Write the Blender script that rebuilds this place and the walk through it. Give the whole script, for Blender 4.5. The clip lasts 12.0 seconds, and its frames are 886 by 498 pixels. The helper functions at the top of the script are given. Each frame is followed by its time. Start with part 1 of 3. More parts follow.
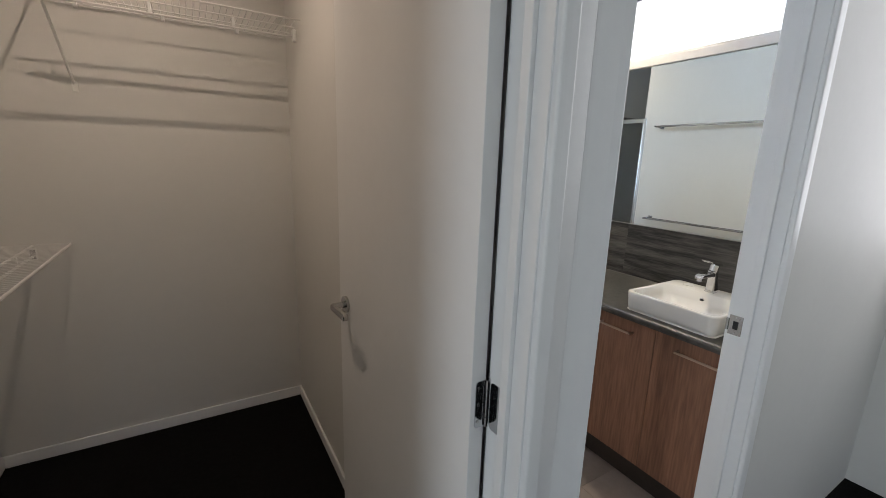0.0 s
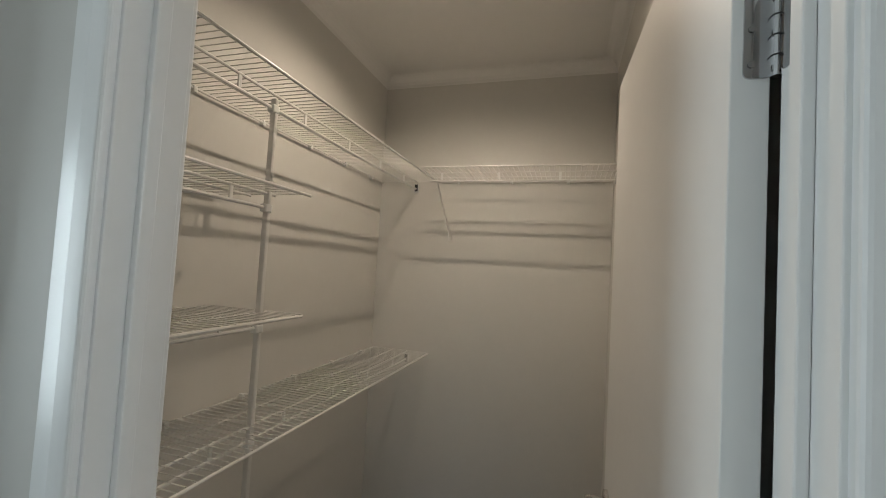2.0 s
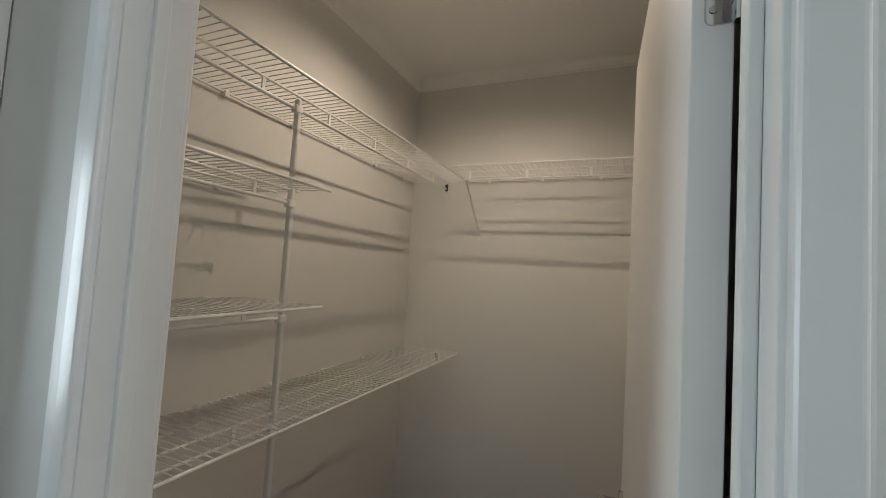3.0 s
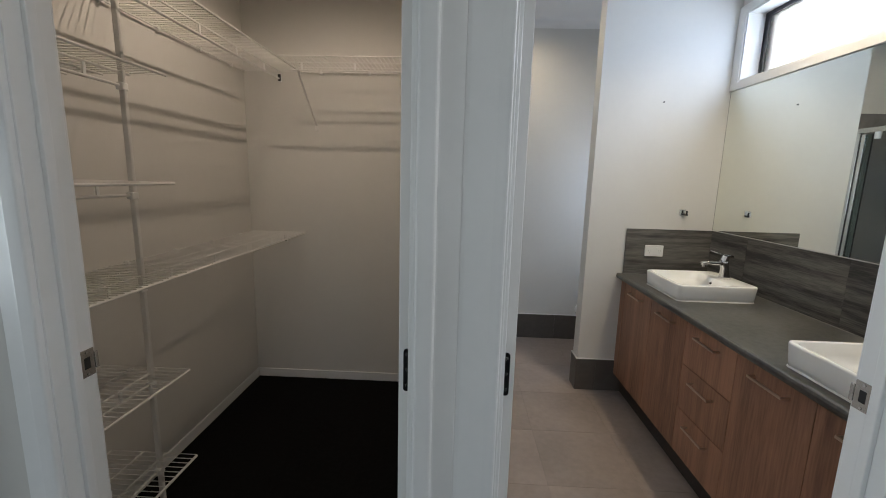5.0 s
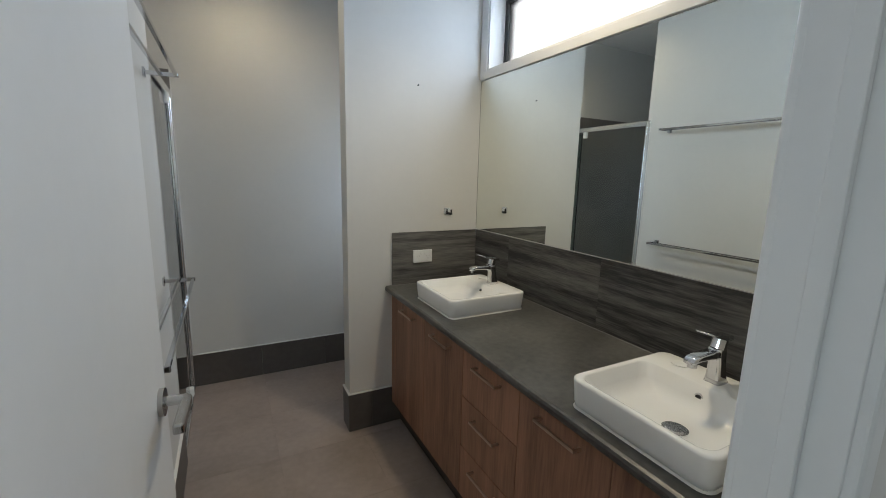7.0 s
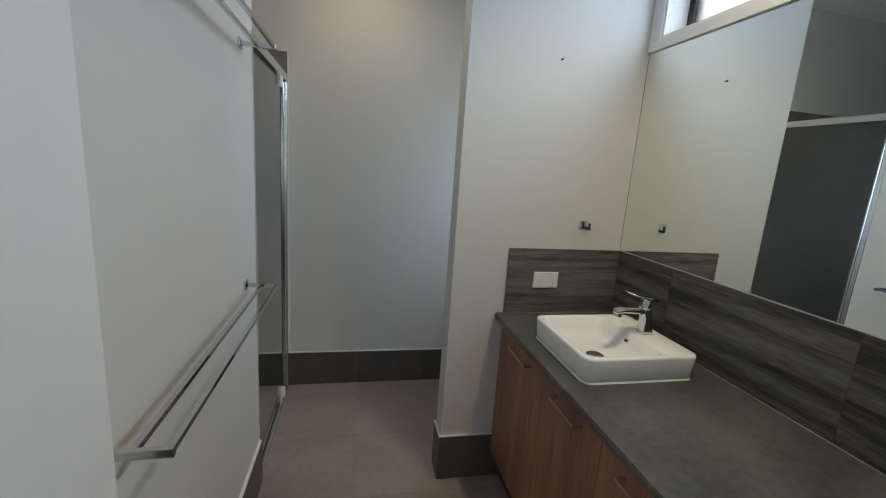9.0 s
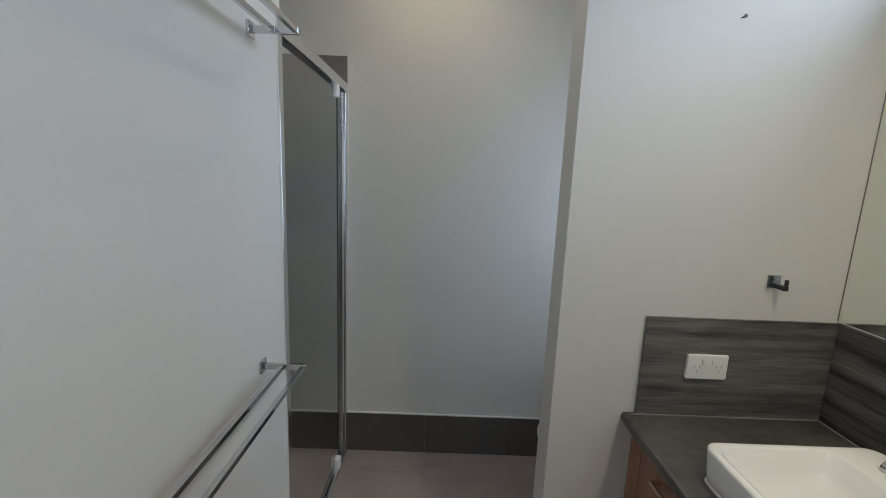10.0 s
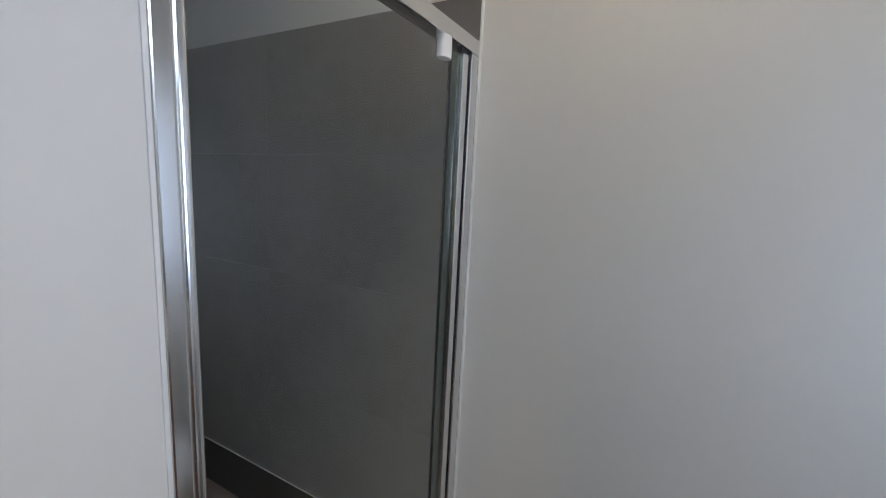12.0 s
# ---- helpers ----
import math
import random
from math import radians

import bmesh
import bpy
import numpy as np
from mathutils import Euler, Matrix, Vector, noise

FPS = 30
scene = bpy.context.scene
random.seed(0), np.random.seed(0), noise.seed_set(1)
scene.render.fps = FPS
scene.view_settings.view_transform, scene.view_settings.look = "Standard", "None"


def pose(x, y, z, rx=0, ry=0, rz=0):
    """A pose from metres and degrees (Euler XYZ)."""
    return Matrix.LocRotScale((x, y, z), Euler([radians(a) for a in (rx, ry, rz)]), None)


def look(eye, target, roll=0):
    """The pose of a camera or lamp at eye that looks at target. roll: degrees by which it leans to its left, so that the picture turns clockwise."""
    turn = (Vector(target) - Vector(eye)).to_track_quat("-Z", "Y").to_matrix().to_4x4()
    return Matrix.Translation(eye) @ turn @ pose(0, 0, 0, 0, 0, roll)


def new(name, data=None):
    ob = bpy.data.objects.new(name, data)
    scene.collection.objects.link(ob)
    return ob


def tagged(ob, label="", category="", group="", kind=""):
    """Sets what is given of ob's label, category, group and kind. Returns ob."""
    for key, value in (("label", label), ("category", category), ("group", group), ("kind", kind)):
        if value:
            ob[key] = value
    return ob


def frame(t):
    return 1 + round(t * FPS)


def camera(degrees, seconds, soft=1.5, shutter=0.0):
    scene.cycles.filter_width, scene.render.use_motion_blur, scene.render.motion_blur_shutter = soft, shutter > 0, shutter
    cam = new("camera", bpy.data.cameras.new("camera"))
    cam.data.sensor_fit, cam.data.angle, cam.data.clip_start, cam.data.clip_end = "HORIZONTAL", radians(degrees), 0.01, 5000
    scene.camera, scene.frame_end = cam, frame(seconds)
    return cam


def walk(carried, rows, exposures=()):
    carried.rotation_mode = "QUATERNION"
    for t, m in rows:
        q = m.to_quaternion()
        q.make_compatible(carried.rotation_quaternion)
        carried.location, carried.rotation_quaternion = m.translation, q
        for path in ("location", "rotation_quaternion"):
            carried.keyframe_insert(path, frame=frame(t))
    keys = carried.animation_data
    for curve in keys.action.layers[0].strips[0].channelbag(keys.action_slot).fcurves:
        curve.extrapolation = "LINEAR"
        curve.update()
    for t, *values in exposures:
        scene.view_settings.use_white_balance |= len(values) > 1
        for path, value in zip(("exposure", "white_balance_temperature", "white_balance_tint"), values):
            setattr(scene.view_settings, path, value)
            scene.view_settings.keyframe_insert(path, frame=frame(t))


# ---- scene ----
cam = camera(93.8, 12.0, soft=0.95)
PATH = [
    (0, (0.189, 0.046, 1.512), (1.203, 1.717, 1.089), 1.8),
    (0.2, (0.227, 0.06, 1.509), (0.852, 1.915, 1.1), 3.0),
    (0.5, (0.279, 0.051, 1.507), (0.404, 2.021, 1.184), 4.0),
    (1, (0.354, 0.094, 1.545), (0.062, 2.069, 1.407), 3.8),
    (1.5, (0.399, 0.123, 1.579), (-0.073, 2.067, 1.589), 2.7),
    (2, (0.469, 0.161, 1.598), (-0.11, 2.073, 1.686), 3.3),
    (2.5, (0.534, 0.187, 1.597), (-0.151, 2.062, 1.722), 3.6),
    (3, (0.563, 0.197, 1.56), (-0.226, 2.031, 1.667), 3.5),
    (3.2, (0.583, 0.184, 1.54), (-0.26, 1.996, 1.594), 3.7),
    (4.8, (0.704, -0.249, 1.468), (0.43, 1.706, 1.147), 1.4),
    (5, (0.738, -0.227, 1.464), (0.666, 1.743, 1.129), 1.5),
    (5.5, (0.87, -0.099, 1.465), (1.053, 1.859, 1.102), 1.7),
    (6, (0.981, 0.042, 1.49), (1.275, 1.987, 1.122), 1.7),
    (6.5, (1.017, 0.23, 1.497), (1.655, 2.091, 1.137), 1.9),
    (6.7, (1.031, 0.305, 1.496), (1.801, 2.118, 1.144), 1.6),
    (8.3, (1.07, 0.565, 1.486), (2.16, 2.201, 1.119), 2.0),
    (8.5, (1.103, 0.637, 1.493), (1.996, 2.387, 1.117), 2.3),
    (8.7, (1.145, 0.72, 1.482), (1.842, 2.558, 1.117), 3.1),
    (9, (1.181, 0.848, 1.503), (1.598, 2.765, 1.116), 3.9),
    (9.5, (1.198, 1.138, 1.542), (1.412, 3.091, 1.167), 3.5),
    (10, (1.256, 1.424, 1.543), (1.267, 3.394, 1.199), 2.3),
    (10.5, (1.344, 1.702, 1.556), (1.102, 3.661, 1.236), 5.2),
    (11, (1.324, 1.985, 1.538), (1.003, 3.938, 1.25), 4.7),
    (11.5, (1.321, 2.235, 1.524), (0.774, 4.144, 1.283), 3.2),
    (12, (1.31, 2.398, 1.561), (0.364, 4.132, 1.252), 2.8),
]
walk(cam, [(t, look(eye, target, roll)) for t, eye, target, roll in PATH],
     exposures=[(0, -0.08, 6500, 16), (0.5, -0.14, 6500, 12), (1.0, 0.2, 6450, 8), (2.0, 0.09, 6450, 9), (3.2, 0.06, 6450, 10), (4.8, -0.17, 6500, 13), (5.5, -0.29, 6500, 14), (6.7, -0.52, 6500, 11), (8.3, -0.6, 6400, 9), (9.4, -0.66, 6400, 9), (10.5, -0.41, 6180, 11), (11.2, -0.36, 6180, 11), (12, -0.21, 6320, 16)])

# ---- world, daylight and lamps ----
world = bpy.data.worlds.new("world")
scene.world = world
world.use_nodes = True
wn = world.node_tree
sky = wn.nodes.new("ShaderNodeTexSky")
sky.sky_type, sky.sun_disc = "NISHITA", False
sky.sun_elevation, sky.sun_rotation = radians(48), radians(215)
wn.links.new(sky.outputs[0], wn.nodes["Background"].inputs[0])
wn.nodes["Background"].inputs[1].default_value = 0.12


def lamp(name, kind, m, power, colour, **settings):
    data = bpy.data.lights.new(name, kind)
    data.energy, data.color = power, colour
    for key, value in settings.items():
        if key == "size":
            data.size = value
        elif key == "size_y":
            data.shape, data.size_y = "RECTANGLE", value
        elif key == "spot":
            data.spot_size, data.spot_blend = radians(value), settings["blend"]
        elif key == "radius":
            data.shadow_soft_size = value
    ob = new(name, data)
    ob.matrix_world = m
    return ob


DAY = (0.56, 0.74, 1.0)
HALL_DAY = (0.79, 0.92, 0.98)
WARM_CLOSET = (1.0, 0.825, 0.645)
WARM_BATH = (1.0, 0.85, 0.58)
sun = lamp("sun", "SUN", look((0, 0, 6), (1.2, 2.0, 2.5)), 2.0, (1.0, 0.96, 0.9))
sun.data.angle = radians(0.6)
# daylight that enters by the frosted strip window and by the window of the room behind
lamp("strip_window_daylight", "AREA", look((2.515, 1.60, 2.29), (0, 1.60, 2.29)), 13.5, DAY, size=1.50, size_y=0.29)
lamp("hall_window_daylight", "AREA", look((1.1, -3.15, 1.5), (1.1, 0, 1.5)), 9.0, HALL_DAY, size=1.7, size_y=1.4)
lamp("bedroom_window_daylight", "AREA", look((-3.22, -0.60, 1.35), (0, -0.60, 1.25)), 48, HALL_DAY, size=0.85, size_y=1.7)
lamp("alcove_window_daylight", "AREA", look((2.405, 3.1, 1.49), (0, 3.1, 1.49)), 5.6, DAY, size=0.56, size_y=0.8)
# recessed ceiling downlights
CR_SPLIT = 0.7
DOWNLIGHTS = [(-0.03, 1.685, 33.0, 155), (1.20, 3.02, 20.0, 166), (2.08, 1.72, 70.0, 126)]
for dx, dy, power, spread in DOWNLIGHTS:
    lamp("downlight_bulb", "SPOT", look((dx, dy, 2.775), (dx, dy, 0)), power, WARM_CLOSET if dx < CR_SPLIT else WARM_BATH, spot=spread, blend=1.0 if spread < 140 else 0.8, radius=0.013 if dx < CR_SPLIT else 0.045)

# ---- materials ----


def shader(name, base, rough=0.5, metal=0.0, vary=0.0, scale=6.0, bump=0.0, bump_scale=60.0, second=None, stretch=(1, 1, 1), piece=0.0, spec=0.5, rough_vary=0.0, span=(0.30, 0.68), detail=0.35):
    """Principled material with mottling at two scales, fine relief and a shift from piece to piece."""
    mat = bpy.data.materials.new(name)
    mat.use_nodes = True
    nt = mat.node_tree
    nodes, links = nt.nodes, nt.links
    bsdf = nodes["Principled BSDF"]
    bsdf.inputs["Metallic"].default_value = metal
    bsdf.inputs["Roughness"].default_value = rough
    bsdf.inputs["Specular IOR Level"].default_value = spec
    coord = nodes.new("ShaderNodeTexCoord")
    mapping = nodes.new("ShaderNodeMapping")
    mapping.inputs["Scale"].default_value = stretch
    geo = nodes.new("ShaderNodeNewGeometry")
    links.new(geo.outputs["Position"], mapping.inputs[0])
    info = nodes.new("ShaderNodeObjectInfo")
    if piece:
        shift = nodes.new("ShaderNodeVectorMath")
        shift.operation = "MULTIPLY_ADD"
        shift.inputs[1].default_value = (1, 1, 1)
        links.new(geo.outputs["Position"], shift.inputs[0])
        links.new(info.outputs["Random"], shift.inputs[2])
        links.new(shift.outputs[0], mapping.inputs[0])
    if vary or second:
        big = nodes.new("ShaderNodeTexNoise")
        big.inputs["Scale"].default_value = scale
        big.inputs["Detail"].default_value = 4
        small = nodes.new("ShaderNodeTexNoise")
        small.inputs["Scale"].default_value = scale * 9
        small.inputs["Detail"].default_value = 3
        for n in (big, small):
            links.new(mapping.outputs[0], n.inputs["Vector"])
        mix = nodes.new("ShaderNodeMath")
        mix.operation = "MULTIPLY_ADD"
        mix.inputs[1].default_value = detail
        links.new(small.outputs["Fac"], mix.inputs[0])
        scaled = nodes.new("ShaderNodeMath")
        scaled.operation = "MULTIPLY"
        scaled.inputs[1].default_value = 1 - detail
        links.new(big.outputs["Fac"], scaled.inputs[0])
        links.new(scaled.outputs[0], mix.inputs[2])
        fac = mix.outputs[0]
        if piece:
            add = nodes.new("ShaderNodeMath")
            add.operation = "MULTIPLY_ADD"
            add.inputs[1].default_value = piece
            links.new(info.outputs["Random"], add.inputs[0])
            links.new(fac, add.inputs[2])
            sub = nodes.new("ShaderNodeMath")
            sub.operation = "SUBTRACT"
            sub.inputs[1].default_value = piece / 2
            links.new(add.outputs[0], sub.inputs[0])
            fac = sub.outputs[0]
        ramp = nodes.new("ShaderNodeValToRGB")
        dark = [c * (1 - vary) for c in base] if second is None else list(second)
        light = [min(1, c * (1 + vary)) for c in base] if second is None else list(base)
        ramp.color_ramp.elements[0].position, ramp.color_ramp.elements[0].color = span[0], (*dark, 1)
        ramp.color_ramp.elements[1].position, ramp.color_ramp.elements[1].color = span[1], (*light, 1)
        links.new(fac, ramp.inputs[0])
        links.new(ramp.outputs[0], bsdf.inputs["Base Color"])
        if rough_vary:
            rr = nodes.new("ShaderNodeMapRange")
            rr.inputs["To Min"].default_value, rr.inputs["To Max"].default_value = rough - rough_vary, rough + rough_vary
            links.new(big.outputs["Fac"], rr.inputs["Value"])
            links.new(rr.outputs[0], bsdf.inputs["Roughness"])
    else:
        bsdf.inputs["Base Color"].default_value = (*base, 1)
    if bump:
        fine = nodes.new("ShaderNodeTexNoise")
        fine.inputs["Scale"].default_value = bump_scale
        fine.inputs["Detail"].default_value = 4
        links.new(mapping.outputs[0], fine.inputs["Vector"])
        relief = nodes.new("ShaderNodeBump")
        relief.inputs["Strength"].default_value = bump
        relief.inputs["Distance"].default_value = 0.002
        links.new(fine.outputs["Fac"], relief.inputs["Height"])
        links.new(relief.outputs[0], bsdf.inputs["Normal"])
    return mat


PAINT = shader("wall_paint", (0.67, 0.655, 0.62), 0.55, vary=0.02, scale=3, bump=0.12, bump_scale=140)
CEIL = shader("ceiling_paint", (0.82, 0.81, 0.79), 0.8, vary=0.015, scale=2, bump=0.08, bump_scale=120)
GLOSS = shader("enamel_trim_paint", (0.80, 0.80, 0.79), 0.33, vary=0.02, scale=5, bump=0.06, bump_scale=60)
DOOR = shader("door_paint", (0.79, 0.78, 0.76), 0.38, vary=0.02, scale=3, bump=0.08, bump_scale=90)
CARPET = shader("dark_carpet", (0.006, 0.0055, 0.005), 0.95, vary=0.5, scale=40, bump=0.9, bump_scale=700, spec=0.1)
TILE = shader("floor_tile", (0.355, 0.288, 0.256), 0.42, second=(0.25, 0.205, 0.182), scale=3.2, bump=0.15, bump_scale=90, piece=0.12, rough_vary=0.08)
SKIRT = shader("skirting_tile", (0.115, 0.102, 0.092), 0.4, second=(0.075, 0.066, 0.060), scale=3.5, bump=0.12, bump_scale=90, piece=0.12)
GROUT = shader("grout", (0.29, 0.236, 0.21), 0.9, vary=0.15, scale=30)
SHOWER = shader("shower_wall_tile", (0.235, 0.22, 0.21), 0.34, second=(0.16, 0.148, 0.141), scale=2.6, bump=0.12, bump_scale=90, piece=0.1)
SPLASH = shader("streaked_dark_tile", (0.235, 0.224, 0.202), 0.36, second=(0.024, 0.0225, 0.0225), scale=3.4, bump=0.12, bump_scale=50, stretch=(0.42, 0.42, 6.5), piece=0.12, span=(0.40, 0.74), detail=0.32)
COUNTER = shader("dark_laminate", (0.125, 0.121, 0.111), 0.34, second=(0.046, 0.0445, 0.0415), scale=4.5, span=(0.36, 0.66), bump=0.10, bump_scale=220, rough_vary=0.08)
WOOD = shader("walnut_laminate", (0.42, 0.215, 0.132), 0.40, second=(0.165, 0.080, 0.049), span=(0.33, 0.68), scale=4.0, bump=0.10, bump_scale=40, stretch=(3.0, 3.0, 0.22), piece=0.16, detail=0.42)
WOOD_DARK = shader("dark_kickboard", (0.045, 0.035, 0.03), 0.5, vary=0.2, scale=8)
CERAMIC = shader("glazed_ceramic", (0.84, 0.83, 0.80), 0.09, vary=0.01, scale=3)
CHROME = shader("chrome", (0.60, 0.60, 0.61), 0.08, metal=1.0, vary=0.04, scale=12)
ALU = shader("polished_aluminium", (0.80, 0.81, 0.82), 0.17, metal=1.0, vary=0.04, scale=10)
SATIN = shader("satin_nickel", (0.50, 0.49, 0.475), 0.24, metal=1.0, vary=0.06, scale=20)
BRONZE = shader("bronze_handle_metal", (0.58, 0.45, 0.36), 0.30, metal=1.0, vary=0.08, scale=20)
WIRE = shader("white_coated_wire", (0.74, 0.73, 0.70), 0.35, vary=0.03, scale=20)
PLASTIC = shader("white_plastic", (0.82, 0.82, 0.80), 0.3, vary=0.01, scale=8)
BLACK = shader("black_aluminium", (0.02, 0.021, 0.024), 0.35, vary=0.1, scale=20)
HOLE = shader("dark_recess", (0.012, 0.012, 0.012), 0.6, vary=0.1, scale=20)
MIRROR = shader("silvered_mirror", (0.92, 0.945, 0.89), 0.0, metal=1.0)
SEALANT = shader("grey_sealant", (0.24, 0.235, 0.22), 0.45, vary=0.1, scale=20)
SLOT = shader("socket_slot_shade", (0.50, 0.50, 0.49), 0.6)
SILICONE = shader("white_sealant", (0.72, 0.71, 0.68), 0.4, vary=0.04, scale=12)


def glass(name, colour, rough):
    mat = bpy.data.materials.new(name)
    mat.use_nodes = True
    b = mat.node_tree.nodes["Principled BSDF"]
    b.inputs["Base Color"].default_value = (*colour, 1)
    b.inputs["Roughness"].default_value = rough
    b.inputs["Transmission Weight"].default_value = 1.0
    b.inputs["IOR"].default_value = 1.45
    return mat


CLEAR = glass("clear_shower_glass", (0.93, 0.97, 0.95), 0.0)
EDGE_GLASS = glass("green_glass_edge", (0.62, 0.80, 0.74), 0.05)
FROST = glass("frosted_glass", (0.97, 0.98, 0.98), 0.45)
GLOW = bpy.data.materials.new("lit_diffuser")
GLOW.use_nodes = True
GLOW.node_tree.nodes["Principled BSDF"].inputs["Emission Color"].default_value = (1.0, 0.85, 0.66, 1)
GLOW.node_tree.nodes["Principled BSDF"].inputs["Emission Strength"].default_value = 6.0

# ---- mesh helpers ----


def box(bm, x0, x1, y0, y1, z0, z1, bevel=0.0, seg=2):
    made = bmesh.ops.create_cube(bm, size=1.0, matrix=Matrix.Translation(((x0 + x1) / 2, (y0 + y1) / 2, (z0 + z1) / 2)) @ Matrix.Diagonal((x1 - x0, y1 - y0, z1 - z0, 1)))
    if bevel:
        edges = list({e for v in made["verts"] for e in v.link_edges})
        bmesh.ops.bevel(bm, geom=edges, offset=bevel, segments=seg, affect="EDGES", profile=0.5)
    return bm


def boxes(*rows, bevel=0.0):
    bm = bmesh.new()
    for r in rows:
        box(bm, *r, bevel=bevel)
    return bm


def rod(bm, a, b, r, n=8, r2=None):
    a, b = Vector(a), Vector(b)
    d = b - a
    m = Matrix.Translation((a + b) / 2) @ d.to_track_quat("Z", "Y").to_matrix().to_4x4()
    bmesh.ops.create_cone(bm, cap_ends=True, segments=n, radius1=r, radius2=r if r2 is None else r2, depth=d.length, matrix=m)
    return bm


def rods(*rows, r=0.003, n=8):
    bm = bmesh.new()
    for a, b in rows:
        rod(bm, a, b, r, n)
    return bm


def ring(cx, cy, z, w, d, r, n=6):
    """Points of a rounded rectangle."""
    pts = []
    for sx, sy, a0 in ((1, 1, 0), (-1, 1, 90), (-1, -1, 180), (1, -1, 270)):
        for k in range(n + 1):
            a = radians(a0 + 90 * k / n)
            pts.append((cx + sx * (w / 2 - r) + r * math.cos(a), cy + sy * (d / 2 - r) + r * math.sin(a), z))
    return pts


def loft(rings, cap_first=True, cap_last=True):
    bm = bmesh.new()
    loops = [[bm.verts.new(p) for p in ringpts] for ringpts in rings]
    for a, b in zip(loops, loops[1:]):
        for i in range(len(a)):
            j = (i + 1) % len(a)
            bm.faces.new((a[i], a[j], b[j], b[i]))
    if cap_first:
        bm.faces.new(list(reversed(loops[0])))
    if cap_last:
        bm.faces.new(loops[-1])
    bmesh.ops.recalc_face_normals(bm, faces=bm.faces)
    return bm


def mesh_of(name, bm, material, smooth=False):
    me = bpy.data.meshes.new(name)
    bm.to_mesh(me)
    bm.free()
    me.materials.append(material)
    if smooth:
        for p in me.polygons:
            p.use_smooth = True
    return me


def part(name, bm, material, parent, label="", smooth=False):
    ob = new(name, mesh_of(name, bm, material, smooth))
    ob.parent = parent
    ob.matrix_parent_inverse = parent.matrix_world.inverted()
    return tagged(ob, label)


def thing(name, label, category, at=(0, 0, 0), group=""):
    ob = new(name)
    ob.empty_display_size = 0.05
    ob.matrix_basis = Matrix.Translation(at)
    bpy.context.view_layer.update()
    return tagged(ob, label, category, group)


def structure(name, bm, material, label, category, smooth=False):
    return tagged(new(name, mesh_of(name, bm, material, smooth)), label, category, kind="structure")


# ---- plan ----
CL, CR, CB = -0.70, 0.69, 2.58          # closet: left wall, right wall, back wall
FY0, FY1 = 0.527, 0.617                   # wall with the two doorways
BL, BR, BF = 0.775, 2.43, 3.55          # bathroom: left wall, right wall, far wall
NX, NY0, NY1 = 1.611, 2.585, 2.70       # nib wall at the end of the vanity
SY = 2.69                               # near side of the shower
H = 2.80                                # ceiling
CJ0, CJ1, BJ0, BJ1, DH = -0.074, 0.655, 0.829, 1.585, 2.12   # doorways between jambs, head height
JT = 0.018
HB, HL, HR = -3.3, -0.40, 2.9           # room behind: back wall, step in the front wall, right wall
HW = -3.3                               # left wall of the room behind, with its window
WY0, WY1, WZ0, WZ1 = 0.72, 2.515, 2.09, 2.49  # strip window opening

# ---- walls, floors, ceilings ----
structure("wall_front", boxes(
    (HL, CJ0 - JT, FY0, FY1, 0, H), (CJ1 + JT, BJ0 - JT, FY0, FY1, 0, H), (BJ1 + JT, HR + 0.1, FY0, FY1, 0, H),
    (CJ0 - JT, CJ1 + JT, FY0, FY1, DH + JT, H), (BJ0 - JT, BJ1 + JT, FY0, FY1, DH + JT, H)), PAINT, "white painted plaster wall with two doorways", "wall")
structure("wall_closet_left", boxes((CL - 0.1, CL, FY1, BF + 0.1, 0, H)), PAINT, "off-white painted plaster wall behind wire shelves", "wall")
structure("wall_closet_front_return", boxes((CL - 0.1, HL - 0.002, FY0, FY1, 0, H)), PAINT, "off-white painted plaster wall inside closet", "wall")
structure("wall_closet_back", boxes((CL, BL, CB, SY, 0, H)), PAINT, "off-white painted plaster wall at back of closet", "wall")
structure("wall_partition", boxes((CR, BL, FY1, CB, 0, H)), PAINT, "white painted plaster wall between closet and bathroom", "wall")
wall_far = structure("wall_far", boxes((CL, BR + 0.2, BF, BF + 0.1, 0, H)), PAINT, "white painted plaster wall at end of bathroom", "wall")
structure("wall_nib", boxes((NX, BR, NY0, NY1, 0, H)), PAINT, "white painted nib wall at end of vanity", "wall")
structure("wall_right", boxes((BR, BR + 0.2, FY1, WY0, 0, H), (BR, BR + 0.2, WY1, 2.82, 0, H), (BR, BR + 0.2, 3.38, BF, 0, H), (BR, BR + 0.2, 2.82, 3.38, 0, 1.06), (BR, BR + 0.2, 2.82, 3.38, 1.92, H), (BR, BR + 0.2, WY0, WY1, 0, WZ0), (BR, BR + 0.2, WY0, WY1, WZ1, H)),
          PAINT, "white painted outer wall with strip window above mirror", "wall")
structure("wall_front_step", boxes((HW, CL - 0.1, 0.45, FY1, 0, H), (CL - 0.1, HL, 0.45, FY0 - 0.002, 0, H)), PAINT, "white painted plaster wall stepping forward beside closet doorway", "wall")
structure("wall_room_left", boxes((HW - 0.1, HW, HB, -1.10, 0, H), (HW - 0.1, HW, -0.10, FY1, 0, H), (HW - 0.1, HW, -1.10, -0.10, 0, 0.45), (HW - 0.1, HW, -1.10, -0.10, 2.25, H)), PAINT, "white painted wall with a wide bedroom window opening", "wall")
structure("wall_hall_right", boxes((HR, HR + 0.1, HB, FY0, 0, H)), PAINT, "white painted plaster wall", "wall")
